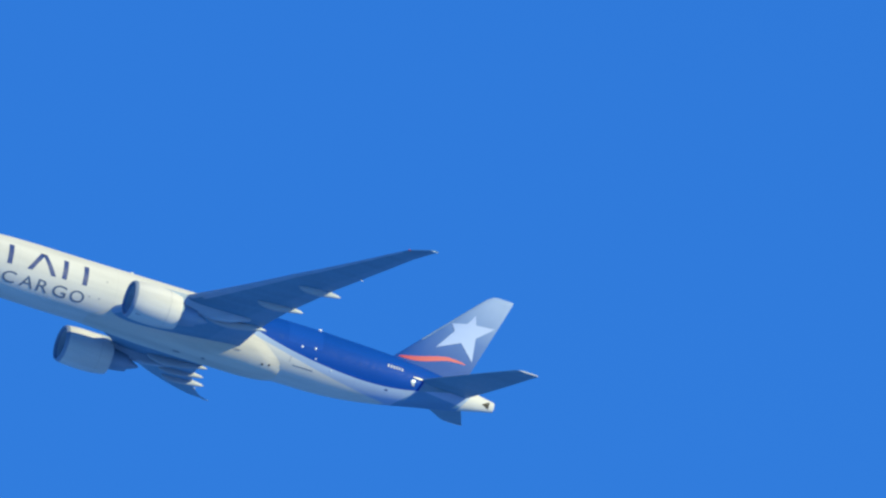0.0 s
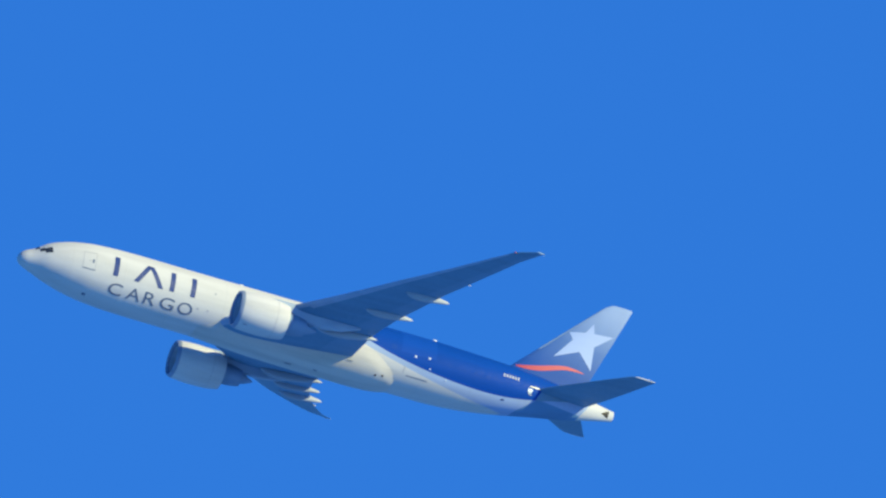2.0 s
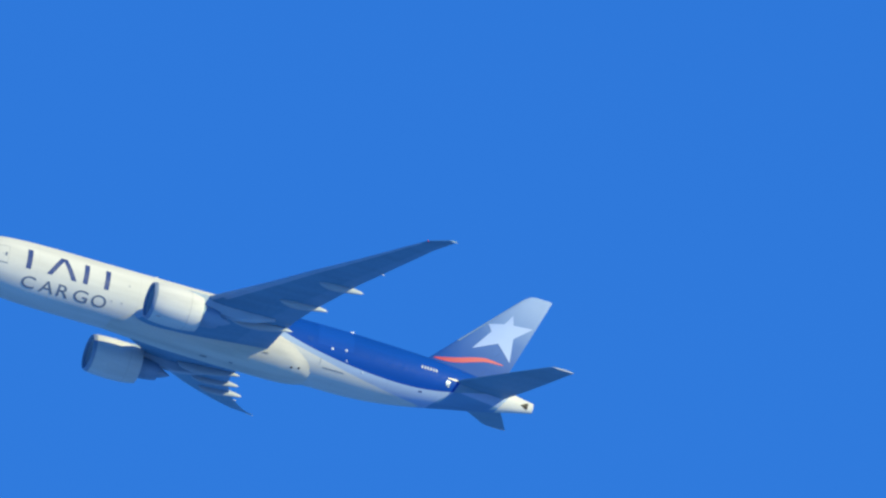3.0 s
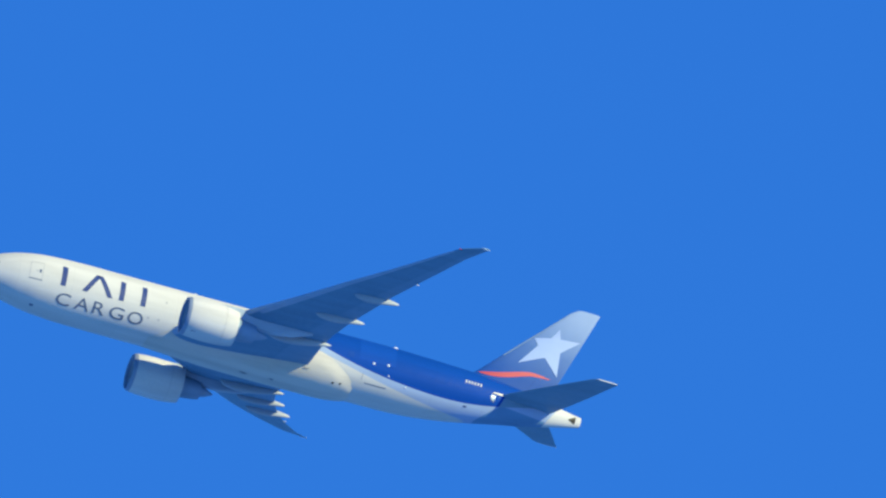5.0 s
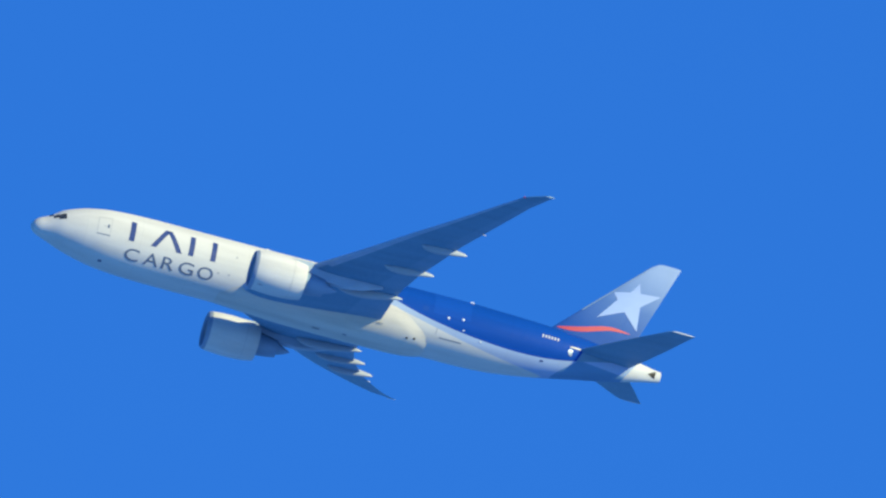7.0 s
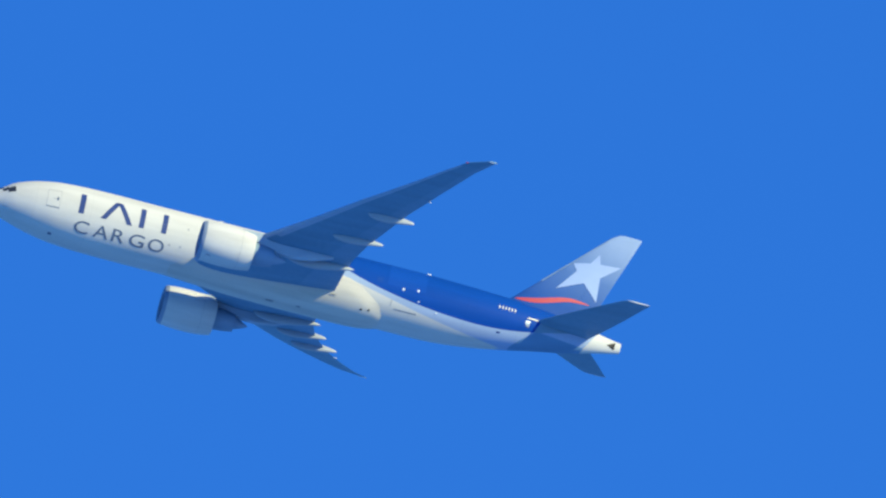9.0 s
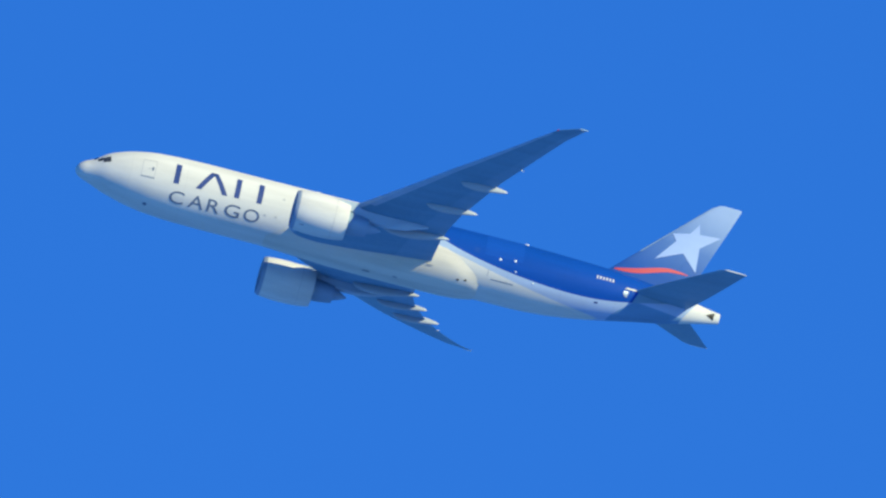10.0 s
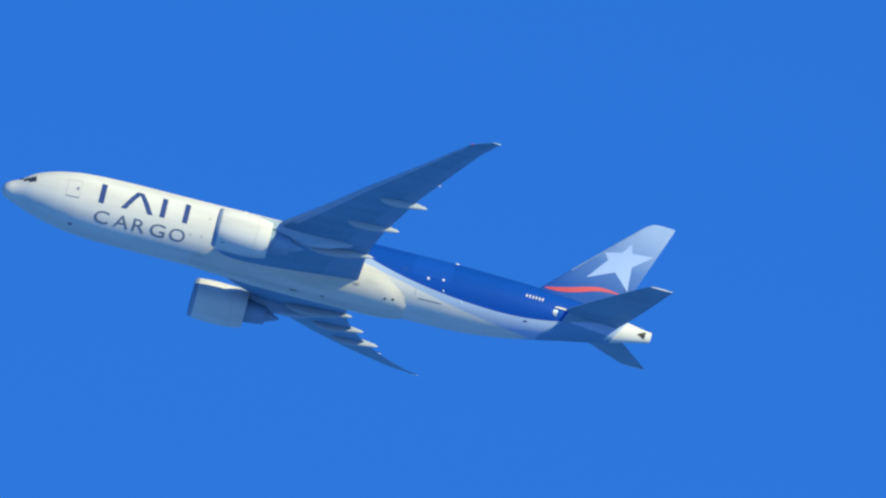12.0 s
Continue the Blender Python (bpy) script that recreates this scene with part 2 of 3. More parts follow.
def patch(x0, x1, a0, a1, proud=0.012, side=-1, steps=6, slant=0.0, thick=0.03):
    """A thin plate that lies on the skin between two stations and two angles."""
    bm = bmesh.new()
    top = [[bm.verts.new(skin(x0 + (x1 - x0) * i / steps + slant * j / steps, a0 + (a1 - a0) * j / steps, proud, side)) for j in range(steps + 1)] for i in range(steps + 1)]
    for i in range(steps):
        for j in range(steps):
            bm.faces.new((top[i][j], top[i + 1][j], top[i + 1][j + 1], top[i][j + 1]))
    edge = [e for e in bm.edges if e.is_boundary]
    low = bmesh.ops.extrude_edge_only(bm, edges=edge)["geom"]
    c, _, _ = smooth_columns((x0 + x1) / 2)
    for v in (g for g in low if isinstance(g, bmesh.types.BMVert)):
        inward = Vector((0, -v.co.y, c - v.co.z)).normalized()
        v.co += inward * thick
    return bm


def airfoil(lead, trail, thick, up, count=15, camber=0.015, start=0.0, end=1.0):
    """A ring of points round a wing section, between two shares of its chord."""
    lead, trail, up = Vector(lead), Vector(trail), Vector(up)
    chord = (trail - lead).length
    shares = [start + (end - start) * (1 - math.cos(math.pi * k / (count - 1))) / 2 for k in range(count)]
    ring = []
    for side, run in ((1, shares), (-1, shares[::-1])):
        for s in run:
            if side == -1 and (s == 0.0 or s == 1.0):
                continue
            t = 0.0 if s == 1.0 else half_thickness(thick, s)
            ring.append(lead.lerp(trail, s) + up * chord * (side * t + camber * 4 * s * (1 - s)))
    return ring


def half_thickness(thick, s):
    return 5 * thick * (0.2969 * math.sqrt(s) - 0.126 * s - 0.3516 * s**2 + 0.2843 * s**3 - 0.1015 * s**4)


def tapered(points, up=(0, 0, 1), count=15, start=0.0, end=1.0):
    """Wing-like body through rows of (leading edge, trailing edge, thickness)."""
    return loft(bmesh.new(), [airfoil(a, b, t, up, count, start=start, end=end) for a, b, t in points], True, True, True)


def ellipsoid(bm, centre, size, segments=20, rings=12):
    bmesh.ops.create_uvsphere(bm, u_segments=segments, v_segments=rings, radius=1.0, matrix=Matrix.Translation(centre) @ Matrix.Diagonal((*size, 1)))
    return bm


def turned(profile, centre, segments=56, close=False):
    """A body turned about a lengthwise axis through centre: rows of (x, radius)."""
    rings = [[Vector((x, centre[0] + r * math.cos(a), centre[1] + r * math.sin(a))) for a in (2 * math.pi * k / segments for k in range(segments))] for x, r in profile]
    return loft(bmesh.new(), rings + ([rings[0]] if close else []), True, not close, not close)


# ---- the airplane ----
def wing_height(y):
    return -1.5 + 0.105 * (y - 3) + 2.5 * ((y - 3) / 29.4) ** 2


def wing_lead(y):
    ys = (0.0, 3.0, 10.3, 20.3, 29.2, 31.2, 31.9, 32.4)
    xs = (18.8, 20.9, 25.85, 32.45, 39.05, 40.65, 41.85, 42.75)
    return float(np.interp(y, ys, xs))


def wing_trail(y):
    ys = (0.0, 7.5, 10.2, 13.2, 15.6, 20.6, 25.55, 29.8, 31.8, 32.4)
    xs = (34.35, 34.40, 34.68, 35.3, 36.0, 37.6, 39.73, 41.68, 42.95, 43.4)
    return float(np.interp(y, ys, xs))


def wing_section(y, side, drop=0.0):
    """Leading and trailing edge of the wing at y metres from the axis; the tips twist nose down."""
    z = wing_height(y)
    chord = wing_trail(y) - wing_lead(y)
    rise = 0.012 * chord * (y / 32.4 - 0.5)
    return Vector((wing_lead(y), side * y, z + rise + drop)), Vector((wing_trail(y), side * y, z + drop))


def wing_floor(x, y, side):
    """Height of the wing's underside."""
    a, b = wing_section(y, side)
    s = max(0.0, min(1.0, (x - a.x) / (b.x - a.x)))
    t = 5 * wing_thickness(y) * (0.2969 * math.sqrt(s) - 0.126 * s - 0.3516 * s**2 + 0.2843 * s**3 - 0.1015 * s**4)
    return a.lerp(b, s).z - (b.x - a.x) * (t - 0.06 * s * (1 - s))


def wing_thickness(y):
    return float(np.interp(y, (0, 3, 10, 20, 32.4), (0.14, 0.135, 0.115, 0.10, 0.09)))


def boxy(share):
    """Square up a round section."""
    return math.copysign(abs(share) ** 0.7, share)


def build_wing(plane, side):
    ys = (1.0, 3.0, 5.0, 7.5, 9.1, 10.2, 11.3, 12.2, 13.2, 14.3, 15.4, 16.6, 18.0, 19.4, 20.6, 21.0, 22.2, 23.4, 24.5, 25.5, 26.6, 27.6, 28.4, 29.2, 29.8, 30.6, 31.2, 31.6, 32.0, 32.35)

    def piece(name, y0, y1, start, end, material, parent, label=""):
        run = [y0, *[y for y in ys if y0 < y < y1], y1]
        rows = [(*wing_section(y, side), wing_thickness(y)) for y in run]
        return part(name, tapered(rows, start=start, end=end), material, parent, label)

    wing = piece("wing", 1.0, 32.35, 0.09, 0.74, WING_SHADE_GREY, plane, "swept wing with a raked tip, in shade-toned grey")
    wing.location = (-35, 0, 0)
    # pale strip stands in for the sunlit line along the inner leading edge
    piece("leading_edge", 1.0, 11.295, 0.0, 0.035, SLAT, wing, "pale strip painted as the sunlit inner leading edge")
    piece("inner_wing_panel", 1.0, 11.295, 0.0355, 0.0895, WING_SHADE_GREY, wing)
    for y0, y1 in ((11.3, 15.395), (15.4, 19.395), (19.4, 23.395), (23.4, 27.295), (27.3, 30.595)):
        piece("slat", y0, y1, 0.0, 0.0895, SLAT, wing, "bare-metal slat, sky reflection put into its colour")
    piece("leading_edge", 30.6, 32.35, 0.0, 0.0895, WING_SHADE_GREY, wing)
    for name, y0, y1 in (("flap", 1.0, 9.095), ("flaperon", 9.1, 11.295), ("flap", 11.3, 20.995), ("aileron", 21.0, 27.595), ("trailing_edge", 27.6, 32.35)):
        piece(name, y0, y1, 0.7405, 1.0, FLAP_SHADE_GREY, wing)
    # three flap-track fairings: boat-shaped pods that stick out behind the trailing edge
    for y, tail_x, tail_z, length, wide, bend, sag in ((8.35, 35.12, -1.00, 6.6, 0.36, 1.4, 0.38), (14.1, 36.67, -0.03, 5.0, 0.27, 3, 0.13), (19.3, 38.5, 0.9, 4.6, 0.26, 3, 0.13)):
        rings = []
        for k in range(19):
            s = k / 18
            x = tail_x - length * (1 - s)
            girth = math.sin(math.pi * min(1.0, s / 1.04) ** 0.72) ** 0.7 if 0 < s < 1 else 0.02
            roof = wing_floor(min(x, wing_trail(y) - 0.1), y, side)
            mid = roof + (tail_z - roof) * s**bend - sag * girth * (1 - s**4)
            rings.append([Vector((x, side * (y + wide * girth * boxy(math.cos(a))), mid + 0.42 * girth * boxy(math.sin(a)))) for a in (2 * math.pi * q / 16 for q in range(16))])
        part("flap_track_fairing", loft(bmesh.new(), rings, True, True, True), FAIRING, wing, "off-white pointed flap-track fairing")
    a, b = wing_section(32.1, side)
    bm = ellipsoid(bmesh.new(), a.lerp(b, 0.75) + Vector((0, side * 0.2, 0.0)), (0.45, 0.09, 0.04), 12, 8)
    part("wingtip_light", bm, LAMP_WHITE, wing, "clear white tip light")
    a, b = wing_section(31.2, side)
    part("position_light", ellipsoid(bmesh.new(), a + Vector((0.05, 0, 0)), (0.16, 0.09, 0.05), 12, 8), LAMP_RED if side < 0 else LAMP_WHITE, wing)
    a, b = wing_section(23.5, side)
    part("fuel_vent", ellipsoid(bmesh.new(), b + Vector((0.08, 0, -0.02)), (0.20, 0.06, 0.05), 10, 6), WHITE_PAINT, wing)
    return wing


ENGINE_Y, ENGINE_Z = 9.75, -2.55


def build_engine(plane, side):
    centre = (side * ENGINE_Y, ENGINE_Z)
    outer = [(19.95, 1.62), (19.90, 1.68), (19.92, 1.74), (20.05, 1.82), (20.4, 1.91), (21.2, 1.98), (22.2, 2.01), (23.4, 1.97), (24.2, 1.89), (24.8, 1.78), (25.1, 1.71)]
    cowl = part("engine_cowl", turned(outer + [(25.07, 1.66), (24.6, 1.62), (22.2, 1.60), (21.0, 1.58), (20.3, 1.56)], centre, close=True), COWL, plane, "white high-bypass engine cowl")
    cowl.location = (-35, 0, 0)
    lip = [(20.32, 1.565), (20.1, 1.57), (19.96, 1.61), (19.895, 1.68), (19.905, 1.76), (20.0, 1.82), (20.12, 1.865), (20.24, 1.895), (20.22, 1.85), (20.15, 1.7)]
    part("inlet_lip", turned(lip, centre, close=True), LIP, cowl, "metal inlet lip, shade put into its colour")
    part("inlet_liner", turned([(20.30, 1.555), (21.2, 1.57), (21.6, 1.56), (21.6, 1.50), (20.35, 1.52)], centre, close=True), INLET, cowl)
    part("spinner", turned([(20.35, 0.02), (20.5, 0.18), (20.75, 0.36), (21.1, 0.48), (21.12, 0.3)], centre), INLET, cowl)
    blade = bmesh.new()
    for k in range(22):
        a = 2 * math.pi * k / 22
        pts = []
        for r, twist in ((0.42, 0.5), (0.9, 0.85), (1.52, 1.15)):
            for q in (-1, 1):
                off = q * 0.20
                b = a + off * math.sin(twist) / r
                pts.append(blade.verts.new((21.0 + off * math.cos(twist), centre[0] + r * math.cos(b), centre[1] + r * math.sin(b))))
        blade.faces.new((pts[0], pts[1], pts[3], pts[2]))
        blade.faces.new((pts[2], pts[3], pts[5], pts[4]))
    bmesh.ops.solidify(blade, geom=list(blade.faces), thickness=0.03)
    part("fan", blade, INLET, cowl, "fan blades, lightened against the inlet's shade")
    part("core_nozzle", turned([(24.2, 1.14), (25.3, 1.10), (25.9, 1.05), (26.5, 0.96), (27.1, 0.84), (27.08, 0.76), (25.0, 0.8)], centre, 40, True), NOZZLE_METAL, cowl, "metal core nozzle, coloured blue as in shade")
    part("exhaust_plug", turned([(26.2, 0.64), (27.1, 0.58), (27.7, 0.40), (28.25, 0.16), (28.45, 0.03)], centre, 32), NOZZLE_METAL, cowl)
    # pylon: a narrow box from the cowl up into the wing
    rings = []
    for x, low, high, half in ((21.3, -0.66, -0.55, 0.05), (22.4, -0.75, -0.50, 0.16), (24.0, -0.95, -0.44, 0.28), (25.6, -1.6, -0.40, 0.36), (27.3, -2.05, -0.42, 0.36), (29.0, -2.05, -0.5, 0.32), (30.8, -1.75, -0.6, 0.24), (32.8, -1.05, -0.65, 0.05)):
        y = side * ENGINE_Y
        rings.append([Vector((x, y - half, low + 0.1)), Vector((x, y - half, high - 0.1)), Vector((x, y - half * 0.4, high)), Vector((x, y + half * 0.4, high)), Vector((x, y + half, high - 0.1)), Vector((x, y + half, low + 0.1)), Vector((x, y + half * 0.4, low)), Vector((x, y - half * 0.4, low))])
    part("pylon", loft(bmesh.new(), rings, True, True, True), PYLON_GREY, cowl, "grey engine pylon")
    # strake on the inner flank
    bm = bmesh.new()
    strake = [(21.3, 1.0), (22.9, 1.02), (22.9, 1.40), (22.5, 1.38)]
    vs = [[bm.verts.new((x, centre[0] - side * (1.60 + d), centre[1] + z + d)) for x, z in strake] for d in (0.0, 0.03)]
    bm.faces.new(vs[0]), bm.faces.new(vs[1][::-1])
    for i in range(4):
        j = (i + 1) % 4
        bm.faces.new((vs[0][i], vs[0][j], vs[1][j], vs[1][i]))
    part("strake", bm, COWL, cowl)
    if side < 0:
        part("cowl_vent", ellipsoid(bmesh.new(), (20.95, centre[0] - 0.97, centre[1] - 1.67), (0.36, 0.06, 0.06), 12, 6), SLATE, cowl)
    # thin seam between the inlet and the fan doors, and the vent slot low on the flank
    part("cowl_seam", turned([(23.75, 1.93), (23.75, 1.952), (23.775, 1.95), (23.775, 1.92)], centre, close=True), SEAM, cowl)
    return cowl


def build_tail(plane):
    lead = lambda z: 51.5 + (z - 3.7) * 0.9655
    trail = lambda z: 62.47 - (12.52 - z) * 0.352
    rows = []
    for z in (2.2, 3.7, 5.0, 7.0, 9.0, 11.0, 12.1):
        rows.append((Vector((lead(z), 0, z)), Vector((trail(z), 0, z)), 0.085))
    rows.append((Vector((60.25, 0, 12.52)), Vector((62.46, 0, 12.52)), 0.06))
    rows.append((Vector((60.7, 0, 12.62)), Vector((62.3, 0, 12.60)), 0.02))
    bm = loft(bmesh.new(), [airfoil(a, b, t, (0, 1, 0), 31, 0.0, 0.0, 0.70) for a, b, t in rows], True, True, True)
    fin = part("tail_fin", bm, FIN, plane, "blue tail fin fading to pale blue, with a star")
    fin.location = (-35, 0, 0)
    bm = loft(bmesh.new(), [airfoil(a, b, t, (0, 1, 0), 15, 0.0, 0.7012, 1.0) for a, b, t in rows], True, True, True)
    part("rudder", bm, FIN, fin)

    def fin_half(x, z):
        c = trail(z) - lead(z)
        s = max(0.0, min(1.0, (x - lead(z)) / c))
        return c * 5 * 0.085 * (0.2969 * math.sqrt(s) - 0.126 * s - 0.3516 * s**2 + 0.2843 * s**3 - 0.1015 * s**4)

    outline = ((58.79, 10.08), (58.06, 8.94), (56.44, 8.55), (56.93, 7.86), (55.30, 5.59), (57.83, 6.82), (59.40, 5.26), (59.27, 7.75), (61.06, 9.31), (59.02, 9.09))
    for side in (-1, 1):
        bm = bmesh.new()
        for (xa, za), (xb, zb) in zip(outline, outline[1:] + outline[:1]):
            fan = []
            for k in range(8):
                out = k / 7
                fan.append([bm.verts.new((58.0 + (xa + (xb - xa) * j / max(k, 1) - 58.0) * out, 0, 7.9 + (za + (zb - za) * j / max(k, 1) - 7.9) * out)) for j in range(k + 1)])
            for low, high in zip(fan, fan[1:]):
                for j in range(len(low)):
                    bm.faces.new((low[j], high[j], high[j + 1]))
                    if j + 1 < len(low):
                        bm.faces.new((low[j], high[j + 1], low[j + 1]))
        bmesh.ops.remove_doubles(bm, verts=bm.verts, dist=0.001)
        for v in bm.verts:
            v.co.y = side * (fin_half(v.co.x, v.co.z) + 0.03)
        part("star", bm, STAR, fin, "pale blue five-pointed star")
        # red ribbon with a gentle wave
        rows = []
        for k in range(33):
            s = k / 32
            x = 51.7 + 7.1 * s
            mid = 3.60 + 1.42 * s - 0.15 * math.sin(2 * math.pi * s) + (-0.22 * max(0.0, s - 0.72) / 0.28)
            half = 0.03 + 0.24 * math.sin(math.pi * s ** 0.8) ** 0.9 if 0 < s < 1 else 0.02
            rows.append([Vector((x, 0, mid - half + 2 * half * j / 3)) for j in range(4)])
        for row in rows:
            for v in row:
                v.y = side * (max(fin_half(v.x, v.z), 0.03) + 0.022)
        part("ribbon", loft(bmesh.new(), rows, False), RED, fin, "red wavy ribbon")
    for side in (-1, 1):
        rows = []
        for y, x0, x1 in ((0.4, 52.95, 59.1), (1.55, 53.8, 59.57), (3.46, 55.15, 60.37), (6.42, 57.4, 61.55), (9.0, 59.45, 62.5), (10.4, 60.55, 63.05)):
            z = 1.15 + 0.117 * (y - 1.0)
            rows.append((Vector((x0, side * y, z)), Vector((x1, side * y, z)), 0.09))
        rows.append((Vector((61.0, side * 10.75, 2.29)), Vector((63.18, side * 10.75, 2.29)), 0.06))
        stab = part("tailplane", tapered(rows, end=0.70), STAB_SHADE_GREY, plane, "horizontal tailplane in shade-toned grey")
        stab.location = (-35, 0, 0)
        part("elevator", tapered(rows, start=0.7012), STAB_SHADE_GREY, stab)
        bm = ellipsoid(bmesh.new(), (62.05, side * 10.78, 2.29), (1.12, 0.06, 0.07), 16, 8)
        part("tip_cap", bm, WHITE_PAINT, stab, "white tip cap")
        # bare metal plates where the tailplane's root slides on the body
        plate = part("root_plate", patch(53.0, 54.1, 5, 9, 0.05, side, 6, 0.2), WORN, plane, "worn cream plate above the tailplane root")
        plate.location = (-35, 0, 0)
        plate = part("rub_plate", on_flank([(53.42, 0), (53.0, 0), (52.9, -5), (53.05, -13), (53.35, -17)], 4, side, 0.03), BARE, plane, "scuffed bare metal plate at the tailplane root")
        plate.location = (-35, 0, 0)
        # patch toned for the tailplane's shadow, its front following the shadow's edge
        rows = []
        for k in range(17):
            x = 53.95 + 3.45 * k / 16
            low = -0.20 + 0.30 * (x - 53.2)
            rows.append([skin_height(x + 0.09 * j * (1 - k / 16), low + (1.35 - low) * j / 6, 0.014, side) for j in range(7)])
        fairing = part("root_shade_patch", loft(bmesh.new(), rows, False), STAB_SHADE_GREY, plane, "grey patch toned for the shadow under the tailplane root")
        fairing.location = (-35, 0, 0)
    # bare metal leading edge on the upper half of the fin
    rows = []
    for k in range(13):
        z = 6.0 + 6.0 * k / 12
        c = trail(z) - lead(z)
        rows.append([Vector((lead(z) + c * s - 0.012, sign * (fin_half(lead(z) + c * s, z) + 0.012), z)) for sign, s in ((-1, 0.03), (-1, 0.012), (-1, 0.004), (-1, 0.0), (1, 0.004), (1, 0.012), (1, 0.03))])
    part("leading_edge", loft(bmesh.new(), rows, False), SLAT, fin, "dull metal leading edge")


def belly_edge(x):
    """Angle of the belly fairing's upper edge on the flank."""
    return float(np.interp(x, (18.6, 20.0, 22.5, 25.0, 35.5, 36.8, 37.8, 38.6, 39.1, 39.35), (-62, -42, -18, -5, -2, -12, -23, -33, -42, -54)))


def belly(x, angle, side):
    """A point on the belly fairing, which swells out of the lower skin."""
    swell = float(np.interp(x, (18.6, 21.5, 25.0, 30.0, 36.0, 37.4, 38.5, 39.1, 39.35), (0.0, 0.35, 0.8, 1.0, 1.0, 0.85, 0.5, 0.2, 0.0)))
    depth = math.sin(radians(max(0.0, min(90.0, (belly_edge(x) - angle) * 3.5))))
    power = 2 + 0.5 * swell
    ca, sa = abs(math.cos(radians(angle))), abs(math.sin(radians(angle)))
    reach = ((ca / (3.13 + 0.08 * swell)) ** power + (sa / (3.13 + 0.34 * swell)) ** power) ** (-1 / power)
    return skin(x, angle, 0.015 + depth * max(0.0, reach - 3.13), side)


def build_fuselage(plane):
    xs = sorted({*[round(v, 3) for v in np.linspace(-0.28, 1.0, 16)], *[round(v, 3) for v in np.linspace(1.2, 10.0, 30)], *[round(v, 3) for v in np.linspace(10.5, 40.0, 30)], *[round(v, 3) for v in np.linspace(40.5, 62.5, 46)]})
    rings = []
    for x in xs:
        c, tall, wide = smooth_columns(x)
        rings.append([Vector((x, wide * math.cos(a), c + tall * math.sin(a))) for a in (2 * math.pi * k / 72 for k in range(72))])
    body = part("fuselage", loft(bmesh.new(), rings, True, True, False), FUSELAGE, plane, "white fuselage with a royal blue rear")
    body.location = (-35, 0, 0)
    # auxiliary power unit outlet in the blunt end of the tail cone
    c, tall, wide = smooth_columns(62.5)
    rim = []
    for x, k in ((62.48, 1.0), (62.58, 0.98), (62.60, 0.84), (62.3, 0.72), (62.0, 0.66)):
        rim.append([Vector((x, wide * k * math.cos(a), c + tall * k * math.sin(a))) for a in (2 * math.pi * q / 40 for q in range(40))])
    part("tail_end_rim", loft(bmesh.new(), rim), WHITE_PAINT, body)
    bm = ellipsoid(bmesh.new(), (62.45, 0, c - 0.02), (0.14, wide * 0.62, tall * 0.62), 20, 10)
    part("exhaust_outlet", bm, BLACK, body, "dark exhaust outlet")
    part("exhaust_outlet", on_flank([(61.22, -6), (61.98, -38), (62.04, 34)]), BLACK, body, "dark outlet in the tail cone's flank")
    # belly fairing between the wings: a shell that swells out of the lower skin
    rows = []
    for k in range(61):
        x = 18.6 + 20.75 * k / 60
        edge = belly_edge(x)
        rows.append([belly(x, edge + (-90 - edge) * (1 - abs(j / 20 - 1)), -1 if j < 20 else 1) for j in range(41)])
    part("belly_fairing", loft(bmesh.new(), rows, False), CREAM, body, "stained cream-white belly fairing between the wings")
    # windshield panes
    for side in (-1, 1):
        for x0, x1, a0, a1, slant in ((2.08, 2.74, 15, 37, -0.10), (1.60, 2.06, 25, 44, -0.08), (1.16, 1.54, 46, 88, 0.20)):
            part("windshield_pane", patch(x0, x1, a0, a1, 0.012, side, 5, slant), GLASS, body, "dark windshield pane")
    part("crew_door", patch(5.74, 6.90, -7, 25, 0.004, -1, 6), WHITE_PAINT, body, "white crew door")
    part("cargo_door", patch(39.2, 42.9, 4, 74, 0.010, -1, 14), DOOR_BLUE, body, "royal blue main-deck cargo door")
    # crew door outline, sill and lock
    for x0, x1, z0, z1, mat in ((5.68, 5.72, -0.5, 1.15, SEAM), (6.92, 6.96, -0.5, 1.25, SEAM), (5.72, 6.92, 1.16, 1.20, SEAM), (5.70, 7.0, -0.62, -0.54, SLATE), (6.60, 6.78, 0.12, 0.50, SLATE), (6.25, 6.55, 0.24, 0.32, SEAM)):
        c, tall, _ = smooth_columns((x0 + x1) / 2)
        a0, a1 = (math.degrees(math.asin((z - c) / tall)) for z in (z0, z1))
        part("door_edge", patch(x0, x1, a0, a1, 0.012, -1, 4), mat, body)
    # small vents, drains, ports and seams
    for x, a, wide, tall, mat in ((6.76, -66, 0.36, 6, SLATE), (19.45, 11, 0.20, 4, SEAM), (18.0, -25, 0.2, 3.5, SEAM), (19.05, -24, 0.2, 3.5, SEAM), (21.3, -62, 1.1, 6, NAVY), (41.4, -37, 2.2, 1.6, SLATE), (38.4, 9, 0.55, 10, LITE_BLUE), (39.9, -27, 0.10, 12, SEAM), (50.6, -39, 0.35, 4, NAVY)):
        part("vent", patch(x - wide / 2, x + wide / 2, a - tall / 2, a + tall / 2, 0.010, -1, 3), mat, body)
    for x, a, wide, tall, proud in ((28.7, -78, 0.7, 1.6, 0.47), (34.3, -36, 0.6, 0.8, 0.47), (31.5, -74, 0.4, 1.4, 0.50)):
        part("belly_vent", patch(x - wide / 2, x + wide / 2, a - tall / 2, a + tall / 2, proud, -1, 4), SLATE, body)
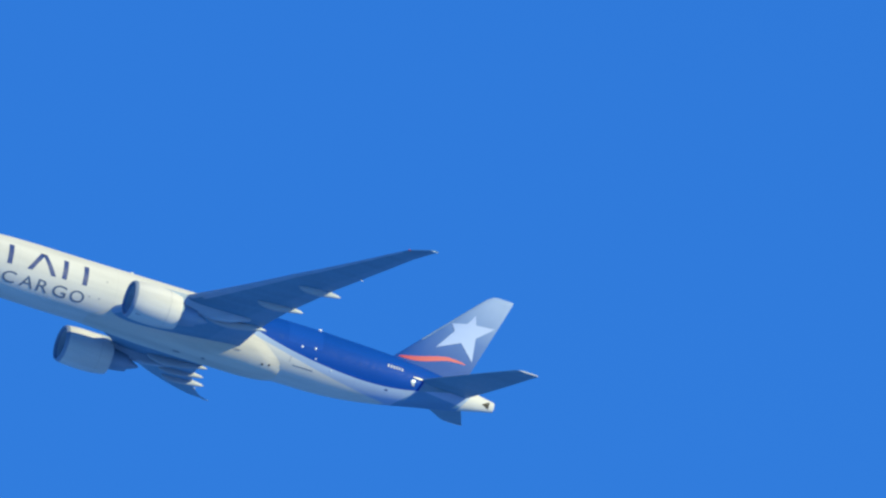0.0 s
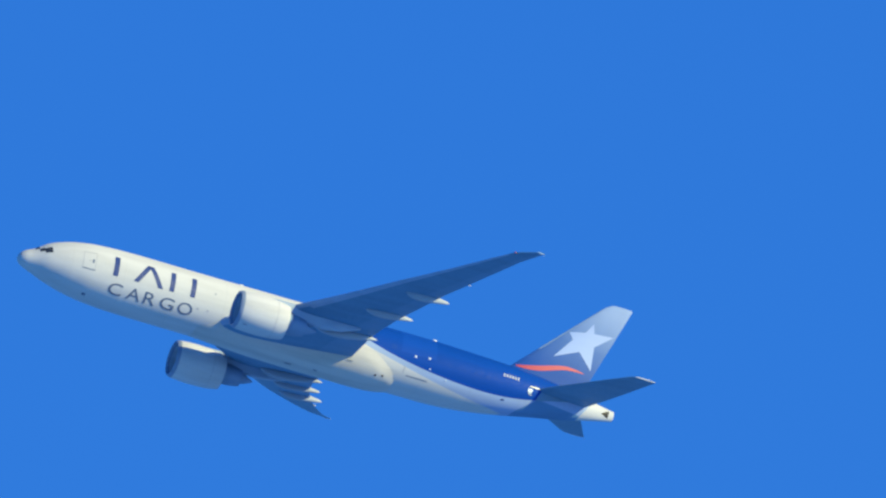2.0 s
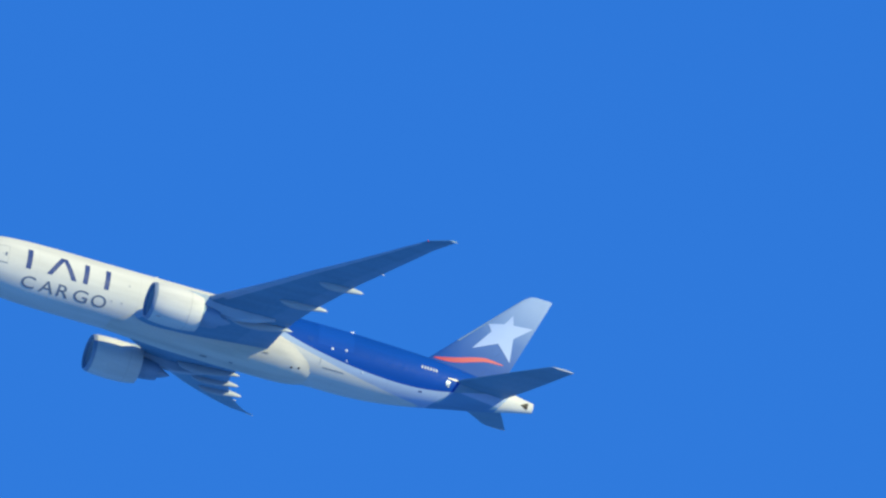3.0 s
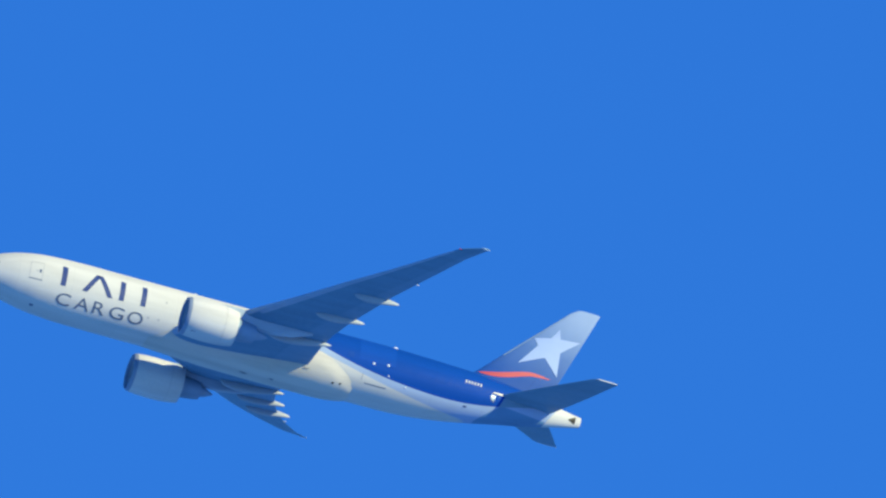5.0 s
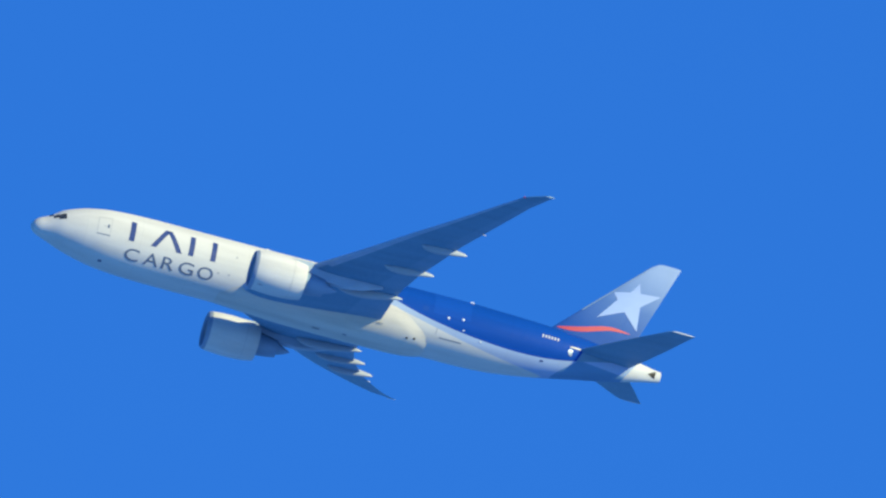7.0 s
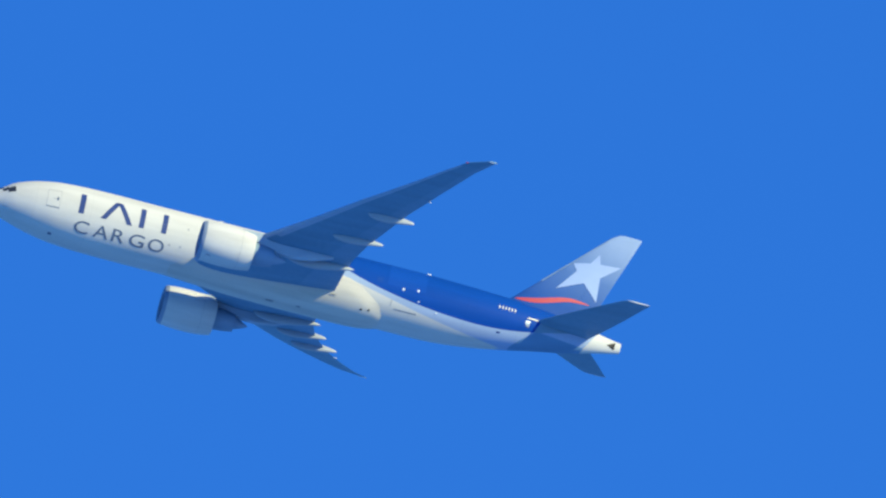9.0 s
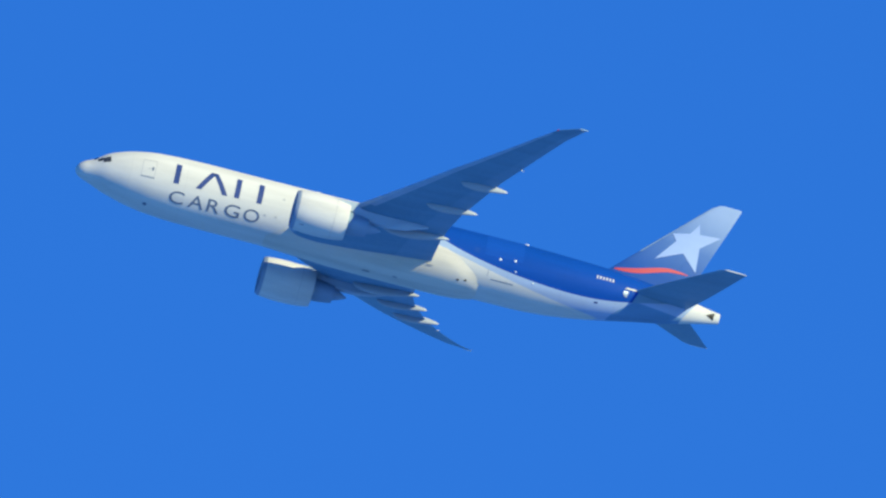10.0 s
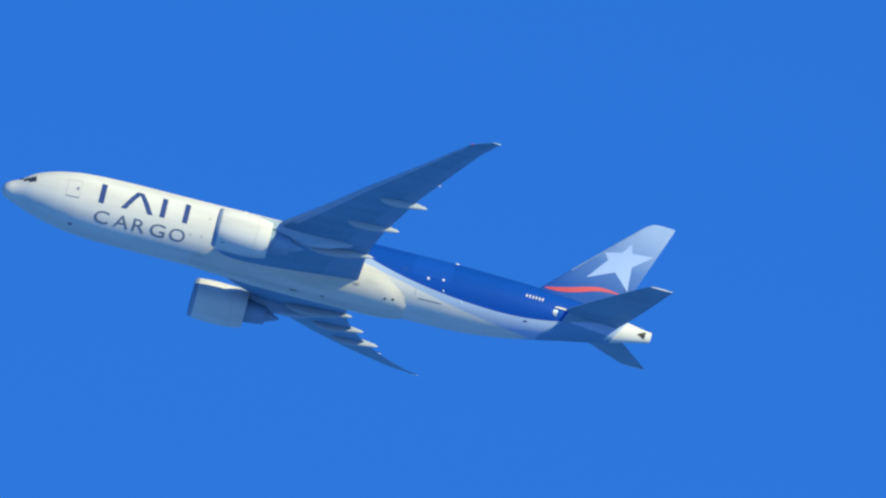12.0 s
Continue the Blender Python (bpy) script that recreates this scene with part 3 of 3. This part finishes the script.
    for x, angle in ((37.25, -49), (37.98, -48)):
        part("drain_port", ellipsoid(bmesh.new(), belly(x, angle, -1) + Vector((0, 0.09, 0.09)), (0.19, 0.17, 0.17), 14, 8), BLACK, body, "round dark port")
    for x, z in ((40.74, 0.38), (42.17, 0.60), (42.42, -0.42), (44.3, -1.0)):
        size = 0.135 if z > 0 else 0.09
        part("bright_port", ellipsoid(bmesh.new(), skin_height(x, z, 0.0), (size, 0.06, size), 14, 8), LAMP_WHITE, body, "small bright round port")
    for x, tall, mat in ((43.1, 0.30, LAMP_WHITE), (46.3, 0.16, WHITE_PAINT), (22.6, 0.26, WHITE_PAINT), (26.5, 0.18, WHITE_PAINT)):
        top = skin(x, 90)
        part("antenna", tapered([(top + Vector((-0.30, 0, -0.03)), top + Vector((0.30, 0, -0.03)), 0.3), (top + Vector((-0.02, 0, tall)), top + Vector((0.30, 0, tall)), 0.3)], up=(0, 1, 0)), mat, body)
    return body


LITE_BLUE = painted("pale_blue_disc", (0.012, 0.082, 0.40), 0.5, 0.1, 0.0, 0.06)


def on_flank(corners, cuts=4, side=-1, proud=0.012):
    """A plate on the left flank through corners given as (x, degrees above the axis)."""
    bm = strokes([corners], cuts)
    for v in bm.verts:
        v.co = skin(v.co.x, v.co.y, proud, side)
    return bm


def on_skin(bm, x, v, wide, tall, proud=0.02, side=-1):
    """Wrap a flat mesh in the unit square on the left flank: x aft, v metres of girth above the axis."""
    for vert in bm.verts:
        px, pv = x + vert.co.x * wide, v + vert.co.y * tall
        _, r, _ = smooth_columns(px)
        vert.co = skin(px, math.degrees(pv / r), proud, side)
    return bm


def strokes(shapes, cuts=5):
    """Flat polygons in the unit square, cut fine enough to bend."""
    bm = bmesh.new()
    for shape in shapes:
        face = bm.faces.new([bm.verts.new((px, py, 0)) for px, py in shape])
        bmesh.ops.triangulate(bm, faces=[face])
    bmesh.ops.subdivide_edges(bm, edges=list(bm.edges), cuts=cuts, use_grid_fill=True)
    return bm


def letter_mesh(character):
    curve = bpy.data.curves.new("letter", "FONT")
    curve.body = character
    curve.resolution_u = 6
    made = new("letter_source", curve)
    mesh = bpy.data.meshes.new_from_object(made)
    bm = bmesh.new()
    bm.from_mesh(mesh)
    bpy.data.objects.remove(made)
    bpy.data.meshes.remove(mesh)
    bmesh.ops.triangulate(bm, faces=bm.faces)
    for _ in range(2):
        long = [e for e in bm.edges if e.calc_length() > 0.12]
        bmesh.ops.subdivide_edges(bm, edges=long, cuts=1)
        bmesh.ops.triangulate(bm, faces=bm.faces)
    xs, ys = [v.co.x for v in bm.verts], [v.co.y for v in bm.verts]
    for v in bm.verts:
        v.co = Vector(((v.co.x - min(xs)) / (max(xs) - min(xs)), (v.co.y - min(ys)) / (max(ys) - min(ys)), 0))
    return bm


def build_writing(body):
    # the operator's mark, as plain shapes: uprights and a peak
    emblem = (
        (8.82, 0.52, [((0, 0), (1, 0), (1, 1), (0, 1))], 0.0),
        (11.0, 3.1, [((0, 0), (0.17, 0), (0.50, 0.82), (0.56, 1), (0.40, 1)), ((0.83, 0), (1, 0), (0.60, 1), (0.44, 1), (0.50, 0.82))], 0.0),
        (14.72, 0.5, [((0, 0), (1, 0), (1, 1), (0, 1))], 0.0),
        (16.92, 0.5, [((0, 0), (1, 0), (1, 1), (0, 1))], 0.0))
    for x, wide, shapes, lift in emblem:
        part("emblem_bar", on_skin(strokes(shapes), x, -0.52 + 0.011 * (x - 9), wide, 2.12), NAVY, body, "navy plain emblem shape")
    for character, x, wide in (("C", 8.78, 1.4), ("A", 10.70, 1.45), ("R", 12.50, 1.2), ("G", 14.18, 1.45), ("O", 16.05, 1.5)):
        part("letter", on_skin(letter_mesh(character), x, -2.42 + 0.011 * (x - 9), wide, 1.22), SLATE, body, "slate blue letter " + character)
    # registration: plain white bars
    for k in range(6):
        x = 50.12 + 0.31 * k
        part("registration_bar", on_skin(strokes([((0, 0), (1, 0), (1, 1), (0, 1))], 2), x, 0.62 - 0.012 * k, 0.14, 0.34), WHITE_PAINT, body)


def build_airplane():
    plane = tagged(new("cargo_airplane"), "white and royal blue twin-engine cargo airplane climbing with gear up", "airplane")
    plane.empty_display_size = 5
    body = build_fuselage(plane)
    for side in (-1, 1):
        build_wing(plane, side)
        build_engine(plane, side)
    build_tail(plane)
    build_writing(body)
    return plane


# ---- blue sheet below, added out of view to light the undersides ----
def build_fill_sheet():
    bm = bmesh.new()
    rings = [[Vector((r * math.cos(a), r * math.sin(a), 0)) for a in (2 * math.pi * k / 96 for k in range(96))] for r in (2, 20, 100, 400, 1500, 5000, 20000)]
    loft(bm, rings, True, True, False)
    mesh = bpy.data.meshes.new("fill_sheet")
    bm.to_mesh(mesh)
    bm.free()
    mesh.materials.append(fill_sheet_material())
    tagged(new("fill_sheet", mesh), "unseen blue sheet added below to light the airplane's undersides", "sea", kind="structure")


build_fill_sheet()
airplane = build_airplane()


def motions():
    """The airplane climbs away to the side at a steady attitude."""
    rows = []
    for k in range(25):
        t = k / 2
        rows.append((t, pose(*[a * t * t + b * t + c for a, b, c in FLIGHT], *ATTITUDE)))
    walk(airplane, rows)


motions()
